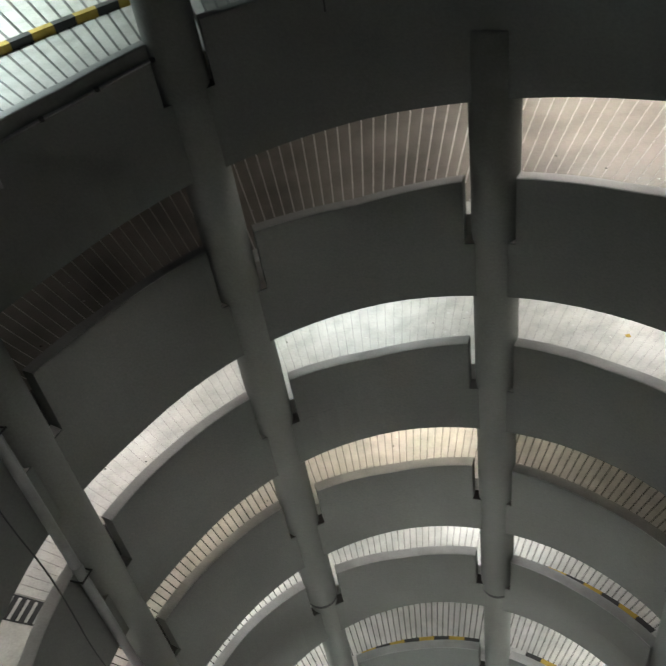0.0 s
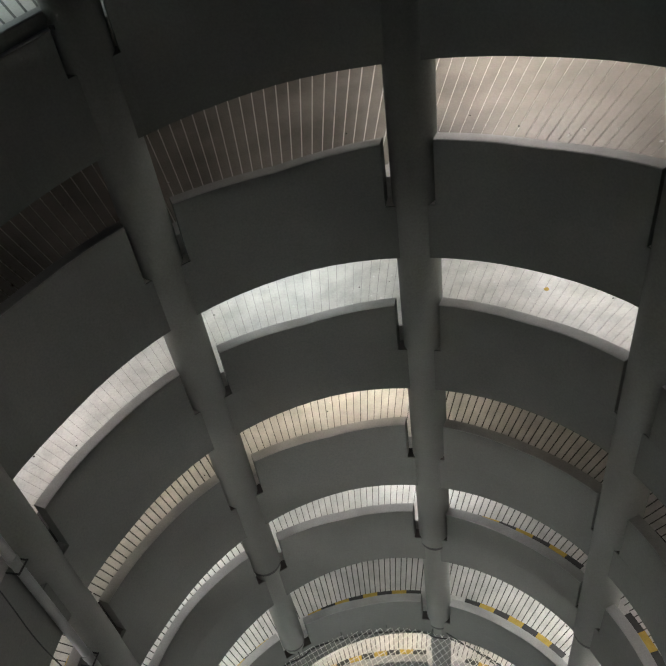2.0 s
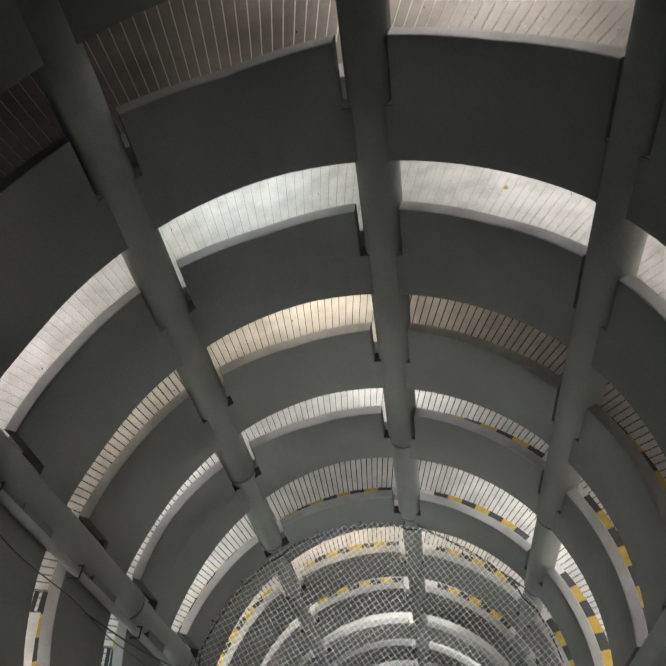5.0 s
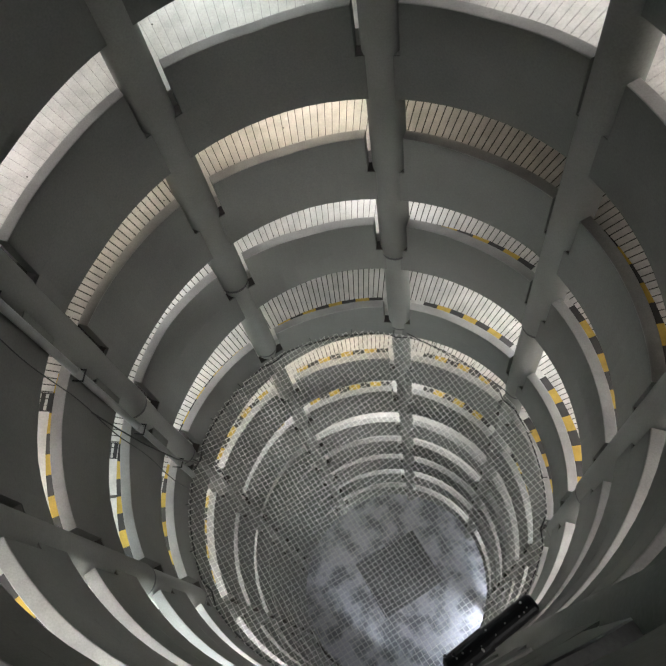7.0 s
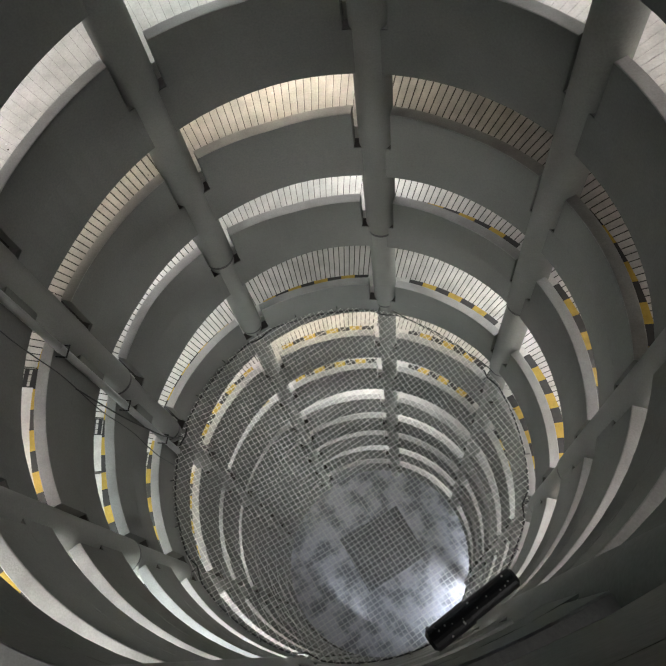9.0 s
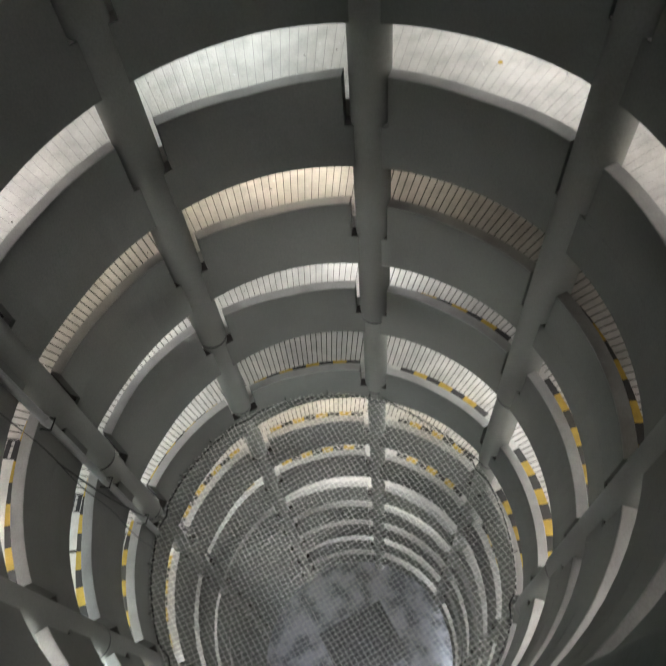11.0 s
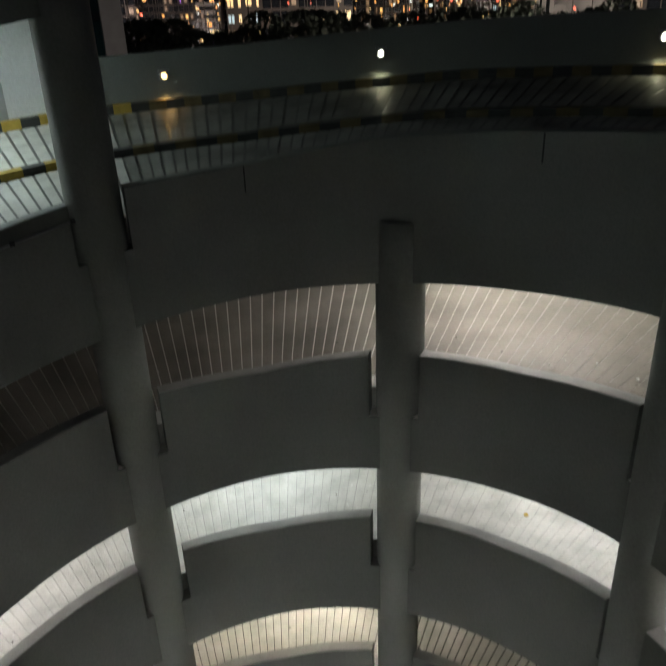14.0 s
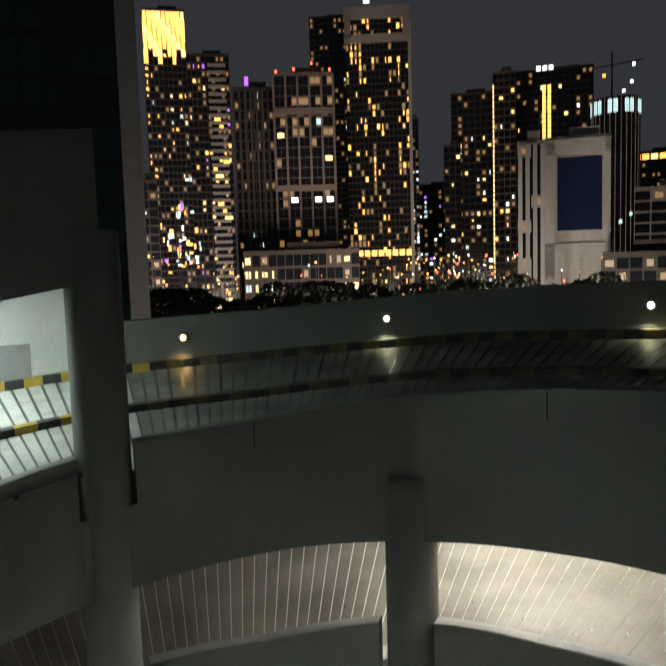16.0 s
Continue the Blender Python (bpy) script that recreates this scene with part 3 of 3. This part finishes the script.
# the tower with the golden crown, and the flats beside it
b, w, h, d = tower(-13.7, -10.6, 18.5, 420, DIM_WALL, GLASS_DARK, 0.12, ["amber", "amber", "amber", "gold", "cream", "cold"], 5, 3.6, 2.4, label="dark tower with a golden lit crown")
for i in range(9):
    for j in range(7 - (i * 5) % 3):
        pane(("gold", "cream", "gold", "amber", "gold")[(i * 2 + j * 3) % 5], w / 9 * (0.97 if (i * 3 + j) % 4 else 0.75), 3.95, pose(-w / 2 + (i + 0.5) * w / 9, -0.4, h - 2.4 - 4.0 * j), b)
sign_rng = random.Random(77)
for k in range(46):
    pane(sign_rng.choice(["white", "cold", "red", "amber", "violet", "white", "gold", "amber"]), sign_rng.uniform(0.8, 2.4), sign_rng.uniform(0.9, 3.4), pose(sign_rng.triangular(-w / 2, w * 0.7, w * 0.2), -0.9, sign_rng.triangular(34, 100, 50)), b)
tower(-14.6, -13.2, 6.5, 330, DIM_WALL, GLASS_DARK, 0.05, ["cold", "amber"], 8, label="low dark block with a few lit windows")
b, w, h, d = tower(-10.6, -7.4, 15.6, 430, DIM_WALL, GLASS_DARK, 0.10, ["amber", "amber", "gold", "gold", "violet", "cream"], 6, 4.0, 2.6, label="dark block of flats with white balcony bands")
for j in range(3, int(h / 4.0)):
    if noise.noise((j * 0.31, 2.0, 7.0)) > 0.08:
        pane(("amber", "gold", "cream")[j % 3], w * (0.10 + 0.05 * (j % 3)), 1.9, pose(w * (0.08 + 0.09 * ((j * 7) % 4)), -0.5, j * 4.0 + 1.9), b)
    s = Soup()
    s.box(w * 0.20, -1.1, j * 4.0, w * 0.42, 2.2, 1.5)
    s.done("balcony", PALE_WALL, b)
# office block with a rosy frame
b, w, h, d = tower(-7.2, -4.1, 13.2, 300, DIM_WALL, GLASS_DARK, 0.03, ["cold", "cream"], 11, 3.9, 2.4, label="dark ribbed office wing", fins=7)
b, w, h, d = tower(-4.1, 0.5, 14.2, 296, ROSE_WALL, GLASS_DARK, 0.02, ["cold", "low", "cold"], 12, 3.9, 2.3, label="office block with a rosy stone frame", fins=5, win=(0.9, 0.6), cover=(0.97, 0.93))
for i, f in ((1, 0.58), (3, 0.58), (4, 0.58), (2, 0.36), (4, 0.36), (0, 0.80), (4, 0.72)):
    pane("white" if f < 0.7 else "cream", w / 5 * 0.6, 2.0, pose(-w / 2 + (i + 0.5) * w / 5, -0.5, h * f), b)
for i in range(4):
    pane("red", 0.9, 0.9, pose(-w * 0.45 + i * w * 0.3, 0.5, h + (1.8, 2.6, 4.8, 2.2)[i]), b)
pane("violet", 1.6, 3.4, pose(-w * 0.95, 1.0, h - 1.5), b)
for f in (0.33, 0.62, 0.88):
    s = Soup()
    s.box(0, -0.6, h * f, w, 1.1, 2.4)
    s.done("band", ROSE_WALL, b)
tower(-6.9, 2.2, 0.9, 270, DIM_WALL, GLASS_DARK, 0.22, ["cream", "cream", "low", "cold"], 13, 4.6, 3.0, label="low pale podium with bright shop windows", name="podium", depth=0.3)
# dark slab, and the slim tower with the pale crown
tower(-1.2, 2.4, 18.1, 520, DIM_WALL, GLASS_DARK, 0.008, ["cold", "white"], 14, label="unlit dark slab tower")
b, w, h, d = tower(1.5, 6.4, 18.5, 380, DIM_WALL, GLASS_DARK, 0.15, ["amber", "gold", "amber", "amber", "low"], 15, 3.3, 2.1, label="slim tower with amber windows and a pale crown", win=(0.55, 0.75), low=0.08)
for cx, cz, sx, sz in ((0, h - 1.5, w * 1.02, 6), (0, h - 14, w * 1.02, 4), (-w * 0.45, h - 8, 3, 12), (w * 0.45, h - 8, 3, 12), (w * 0.505, h * 0.52, 1.6, h * 0.9)):
    s = Soup()
    s.box(cx, -0.7, cz, sx, 1.4, sz)
    s.done("crown", PALE_WALL, b)
for i in range(9):
    pane("gold", w / 9 * 0.8, 3.0, pose(-w / 2 + (i + 0.5) * w / 9, -1.3, TOP + 1.2 * 4), b)
pane("white", 3.2, 5, pose(-w * 0.15, 0, h + 6), b)
tower(6.2, 7.0, 10.8, 700, PALE_WALL, GLASS_DARK, 0.12, ["white", "cold"], 16, label="thin far tower with white lights")
tower(6.9, 9.5, 5.8, 800, DIM_WALL, GLASS_DARK, 0.12, ["cold", "white", "violet"], 17, 5, 5, label="low far block with cold lights")
# the cluster to the east
tower(9.5, 12.6, 12.3, 480, DIM_WALL, GLASS_DARK, 0.13, ["cream", "cold", "gold", "white"], 18, 4.2, 3.4, label="dark stepped tower with scattered lights")
tower(8.9, 10.2, 8.6, 470, DIM_WALL, GLASS_DARK, 0.13, ["cream", "cold", "white"], 28, 4.2, 3.4, label="dark lower wing with scattered lights")
b, w, h, d = tower(12.6, 14.3, 13.6, 470, ROSE_WALL, GLASS_DARK, 0.06, ["gold", "cream", "white"], 19, 4.2, 3.0, label="tall tower with a gilded light strip")
for j in range(40):
    pane("cream", 0.9, 2.2, pose(-w / 2 + 0.5, -0.5, h - 8 - j * 3.0), b)
b, w, h, d = tower(14.3, 19.8, 13.5, 520, DIM_WALL, GLASS_DARK, 0.05, ["white", "gold", "cream", "cold"], 20, 4.4, 3.6, label="wide dark tower with a golden light column")
for j in range(12):
    for i in range(2):
        pane("gold", 2.2, 2.8, pose(-w * 0.13 + i * 3.4, -0.6, h - 11 - j * 3.2), b)
for i in range(3):
    pane("white", 3.0, 3.0, pose(-w * 0.2 + i * 4, -0.6, h + 1.5), b)
# white slab with the dark screen
b, w, h, d = tower(14.4, 16.4, 8.4, 230, PALE_WALL, GLASS_DARK, 0.0, ["cream"], 21, 3.6, 4.0, label="white ribbed slab building", win=(0.4, 0.5), cover=(1.0, 1.0))
for k in (0, 1, 2, 3):
    s = Soup()
    s.box(-w / 2 + w * (0.1 + 0.27 * k), -0.9, h / 2, w * 0.15, 1.6, h)
    s.done("pier", PALE_WALL, b)
b, w, h, d = tower(16.4, 21.0, 8.5, 228, PALE_WALL, GLASS_DARK, 0.0, ["cream"], 22, 3.6, 4.0, label="white building with a large dark blue screen", bottom=400)
s = Soup()
s.box(0.6, -0.3, TOP + 228 * math.tan(radians(4.6)), w * 0.68, 0.5, 228 * (math.tan(radians(7.2)) - math.tan(radians(1.9))))
s.done("screen", BLUE_GLASS, b)
for cx, cz, sx, sz in ((-w * 0.42, h / 2, w * 0.16, h), (w * 0.455, h / 2, w * 0.09, h), (0, h - 1.8, w, 4.2), (0, TOP - 1, w, 10)):
    s = Soup()
    s.box(cx, -0.5, cz, sx, 1.2, sz)
    s.done("frame", PALE_WALL, b)
# round glass tower with a lit top, drawn as twelve sides
x, y = spot(21.3, 420)
b = bpy.data.objects.new("round_tower", None)
scene.collection.objects.link(b)
b.matrix_world = pose(x, y, 0, 0, 0, -21.3)
tagged(b, "round dark glass tower with a white lit top", "building", "city buildings")
h = TOP + 420 * math.tan(radians(11.3))
s = Soup()
s.lathe(0, 12, [(12.5, 0), (12.5, h)], 24)
s.done("wall", GLASS_DARK, b)
for k in range(13):
    a = radians(-90 + (k - 6) * 13)
    s = Soup()
    s.box(12.6 * math.cos(a), 12 + 12.6 * math.sin(a), h * 0.55, 0.5, 0.5, h * 0.9)
    s.done("mullion", PALE_WALL, b)
    m = pose(12.9 * math.cos(a), 12 + 12.9 * math.sin(a), h - 5, 0, 0, (k - 6) * 13)
    if k % 3 != 1:
        pane("cold", 2.2, 7.0, m, b)
    if k % 2:
        pane("cold", 1.8, 2.2, pose(12.9 * math.cos(a), 12 + 12.9 * math.sin(a), h - 62 - (k % 3) * 4, 0, 0, (k - 6) * 13), b)
for dx, z in ((-6, 9), (4, 3), (8, 6), (9, 12)):
    pane("white" if dx != -6 else "amber", 1.7, 1.7, pose(dx, 11.4, h + z * 1.5), b)
s = Soup()
s.tube((-2, 12, h), (-2, 12, h + 26), 0.5, n=6)
s.tube((-12, 12, h + 18), (14, 12, h + 20), 0.4, n=6)
s.done("crane", DIM_WALL, b)
tower(22.6, 27, 4.6, 300, PALE_WALL, GLASS_DARK, 0.03, ["cream", "amber"], 23, 4, 5, label="pale low block beside the road")
b, w, h, d = tower(22.4, 26, 7.2, 600, DIM_WALL, GLASS_DARK, 0.04, ["red", "amber"], 24, label="far block with a glowing red and amber top")
for i in range(5):
    pane(("red", "amber", "cream", "amber", "amber")[i], 5, 4, pose(-w * 0.4 + i * 6, -0.5, h - 3), b)
tower(20.5, 26, -0.1, 200, DIM_WALL, GLASS_DARK, 0.16, ["cream", "low"], 25, 3.4, 3.0, label="long low pale block with a row of windows", bottom=36)
tower(28, 40, 9, 400, DIM_WALL, GLASS_DARK, 0.06, ["cream", "amber", "cold"], 26, 4, 4, label="wide dark block with lit windows")
tower(-40, -29, 9, 300, DIM_WALL, GLASS_DARK, 0.04, ["cream", "amber"], 27, 4, 4, label="wide dark block with few lights")

# unseen floodlights added in the streets, aimed at the pale facades to brighten them
def floodlight(az, dist, to_az, to_dist, to_z, watts, colour, size=6.0):
    x, y = spot(az, dist)
    tx, ty = spot(to_az, to_dist)
    s = Soup()
    s.box(0, 0, 0, 1.6, 0.5, 1.2)
    s.tube((0, 0, -0.6), (0, 0, -7.0), 0.15, n=6)
    ob = s.done("floodlight", DIM_WALL)
    ob.location = (x, y, 7.0)
    tagged(ob, "unseen floodlight on a pole, added to brighten a facade", "floodlight", "city floodlights")
    lamp = bpy.data.lights.new("facade_fill", "AREA")
    lamp.size, lamp.energy, lamp.color = size, watts, colour
    new("facade_fill", lamp).matrix_world = look((x, y, 8.5), (tx, ty, to_z))


floodlight(17.5, 130, 18.0, 228, 45, 60000, (1.0, 0.88, 0.78))
floodlight(-3.0, 190, -1.8, 296, 70, 24000, (1.0, 0.72, 0.6))
floodlight(-8.0, 300, -8.6, 430, 95, 90000, (1.0, 0.8, 0.75))
floodlight(4.5, 230, 4.0, 380, 120, 34000, (1.0, 0.85, 0.75))
floodlight(-15.5, 45, -15.2, 75, 45, 2500, (1.0, 0.9, 0.85), 3.0)
floodlight(13.5, 300, 14.0, 480, 110, 24000, (1.0, 0.72, 0.5))
floodlight(24.0, 190, 24.5, 300, 50, 14000, (1.0, 0.85, 0.75))

# street lights and signs between the towers
rg = random.Random(12)
for k in range(210):
    az, dist = rg.uniform(-14, 24) if k < 140 else rg.triangular(4, 16, 10), rg.uniform(170, 420)
    if -7 < az < 1 and rg.random() < 0.6:
        continue
    z = TOP + dist * math.tan(radians(rg.uniform(-2.6, 0.4) + (rg.uniform(0, 5) if az < -10 and rg.random() < 0.5 else 0)))
    if z < 3:
        continue
    x, y = spot(az, dist)
    s = Soup()
    r = dist * rg.uniform(0.0006, 0.0016)
    s.lathe(0, 0, [(r * 0.4, -r), (r, -r * 0.4), (r, r * 0.4), (r * 0.4, r)], 8)
    s.tube((0, 0.05, -r), (0, 0.05, -z), 0.12, n=5, caps=False)
    ob = s.done("street_lamp", [LIT[rg.choice(["amber", "gold", "cream", "white", "amber", "red"])]])
    ob.data.materials.append(DIM_WALL)
    for p in ob.data.polygons[-5:]:
        p.material_index = 1
    ob.location = (x, y, z)
    tagged(ob, "lit street lamp far down in the city", "street lamp", "street lamps")

# dark tree tops in front of the towers
for k in range(26):
    az, dist = -15 + k * 1.5 + rg.uniform(-0.5, 0.5), rg.uniform(120, 165)
    x, y = spot(az, dist)
    h = TOP + dist * math.tan(radians(rg.uniform(-2.6, -1.1)))
    tree = bpy.data.objects.new("tree", None)
    scene.collection.objects.link(tree)
    tree.location = (x, y, 0)
    tagged(tree, "dark leafy street tree seen at night", "tree", "city trees")
    s = Soup()
    s.tube((0, 0, 0), (0.3, 0.2, h * 0.7), 0.45, 0.2, 8)
    for i in range(5):
        a = i * 1.26
        s.tube((0.2, 0.1, h * 0.55), (3 * math.cos(a), 3 * math.sin(a), h * 0.85), 0.16, 0.05, 5)
    s.done("trunk", GROOVE, tree)
    s = Soup()
    for i in range(420):
        a, rr, zz = rg.uniform(0, 6.283), rg.uniform(0.2, 1) ** 0.5 * 5.2, rg.uniform(-1, 1)
        q = math.sqrt(max(0.05, 1 - zz * zz))
        c = Vector((rr * q * math.cos(a), rr * q * math.sin(a), h - 4.2 + zz * 4.2))
        u1 = Vector((rg.uniform(-1, 1), rg.uniform(-1, 1), rg.uniform(-1, 1))).normalized() * 0.6
        v1 = u1.orthogonal().normalized() * 0.45
        bs = len(s.v)
        s.v += [tuple(c - u1), tuple(c + v1), tuple(c + u1), tuple(c - v1)]
        s.f.append((bs, bs + 1, bs + 2, bs + 3))
        s.m.append(0)
    tagged(s.done("crown", LEAF, tree), kind="stuff")

# ---- the black spotlight clamped to the parapet below the eye ----
a0, a1 = Vector((1.319, -4.367, TOP - 3.3)), Vector((0.939, -4.572, TOP - 3.34))
d0 = (a1 - a0).normalized()
s = Soup()
s.tube(a0, a0 + d0 * 0.24, 0.045, 0.047, 20)
s.tube(a0 - d0 * 0.012, a0, 0.03, 0.045, 20)
s.tube(a0 + d0 * 0.24, a1, 0.054, 0.052, 20)
s.tube(a1, a1 + d0 * 0.015, 0.052, 0.036, 20)
body = s.done("spotlight", DARK, None, False)
tagged(body, "scuffed black cylindrical spotlight clamped to the parapet", "spotlight")
s = Soup()
q = a0 + d0 * 0.3
s.box(q.x, q.y - 0.02, q.z - 0.062, 0.05, 0.09, 0.02, -0.25)
s.done("bracket", PIPE, body)
for k in range(14):
    e, w0 = rg.uniform(0.02, 0.40), rg.uniform(-0.9, 0.9)
    side = Vector((-d0.y, d0.x, 0)).normalized() * math.sin(w0) + Vector((0, 0, 1)) * math.cos(w0)
    c = a0 + d0 * e + side * (0.046 if e < 0.24 else 0.0535)
    s = Soup()
    s.tube(c - side * 0.004, c + side * 0.0015, rg.uniform(0.002, 0.006), n=7)
    s.done("paint_fleck", ROPE, body)
for e in (0.0, 0.035):
    s = Soup()
    s.tube(a1 + d0 * 0.02 + Vector((e, 0.06, 0)), a1 + d0 * 0.02 + Vector((e, 0.06, 0.09)), 0.007, n=6)
    s.done("bolt", DARK, body)

# ---- litter and a yellow marker on the decks ----
rg = random.Random(31)
LITTER = material("pale_litter", (0.8, 0.8, 0.78), 0.6, 0.8, 8, 60, 0.1)


def scrap(deg, n, r, size, mat, name, label, group):
    z = deck(n - deg / 360, r)
    s = Soup()
    k = 7
    ring = [(size * rg.uniform(0.6, 1.1) * math.cos(6.283 * i / k), size * rg.uniform(0.6, 1.1) * math.sin(6.283 * i / k)) for i in range(k)]
    s.v = [(x, y, 0.001) for x, y in ring] + [(x * 0.8, y * 0.8, 0.012) for x, y in ring]
    s.f = [tuple(range(k, 2 * k))] + [(i, (i + 1) % k, k + (i + 1) % k, k + i) for i in range(k)]
    s.m = [0] * len(s.f)
    ob = s.done(name, mat)
    ob.location = at(r, deg, z)
    tagged(ob, label, "litter", group)


scrap(37.5, 2, 6.62, 0.07, YELLOW, "marker", "round yellow marker on the concrete deck", "")
for k in range(60):
    n = rg.choice([1, 1, 2, 2, 2, 2, 3, 4])
    scrap(rg.uniform(-65, 75), n, rg.uniform(R + 0.9, R + 2.6), rg.uniform(0.012, 0.035), LITTER, "paper_scrap", "small pale scrap of paper lying on the deck", "scraps on the decks")

LEAF_LITTER = material("dark_leaf_litter", (0.05, 0.045, 0.04), 0.8, 0.7, 8, 60, 0.1)
for k in range(70):
    n = rg.choice([1, 2, 2, 3, 4, 4, 5])
    scrap(rg.uniform(-65, 75), n, rg.uniform(R + 0.9, R + 2.8), rg.uniform(0.012, 0.03), LEAF_LITTER, "dead_leaf", "small dark dead leaf lying on the deck", "dead leaves on the decks")

# ---- conduit under the parapet's top, left of the top column ----
pts = [at(R - 0.03, -29.8 - i * 4.5, top_edge(-(-29.8 - i * 4.5) / 360) - 0.2) for i in range(7)]
conduit = cable(pts + [pts[-1], (pts[-1][0], pts[-1][1], pts[-1][2] - 0.45)], 0.02, "conduit", "", PIPE)
tagged(conduit, "thin grey conduit clipped along the parapet", "conduit")
for q in pts[::2]:
    s = Soup()
    s.box(q[0], q[1], q[2], 0.06, 0.06, 0.05, 0.5)
    s.done("clip", DARK, conduit)
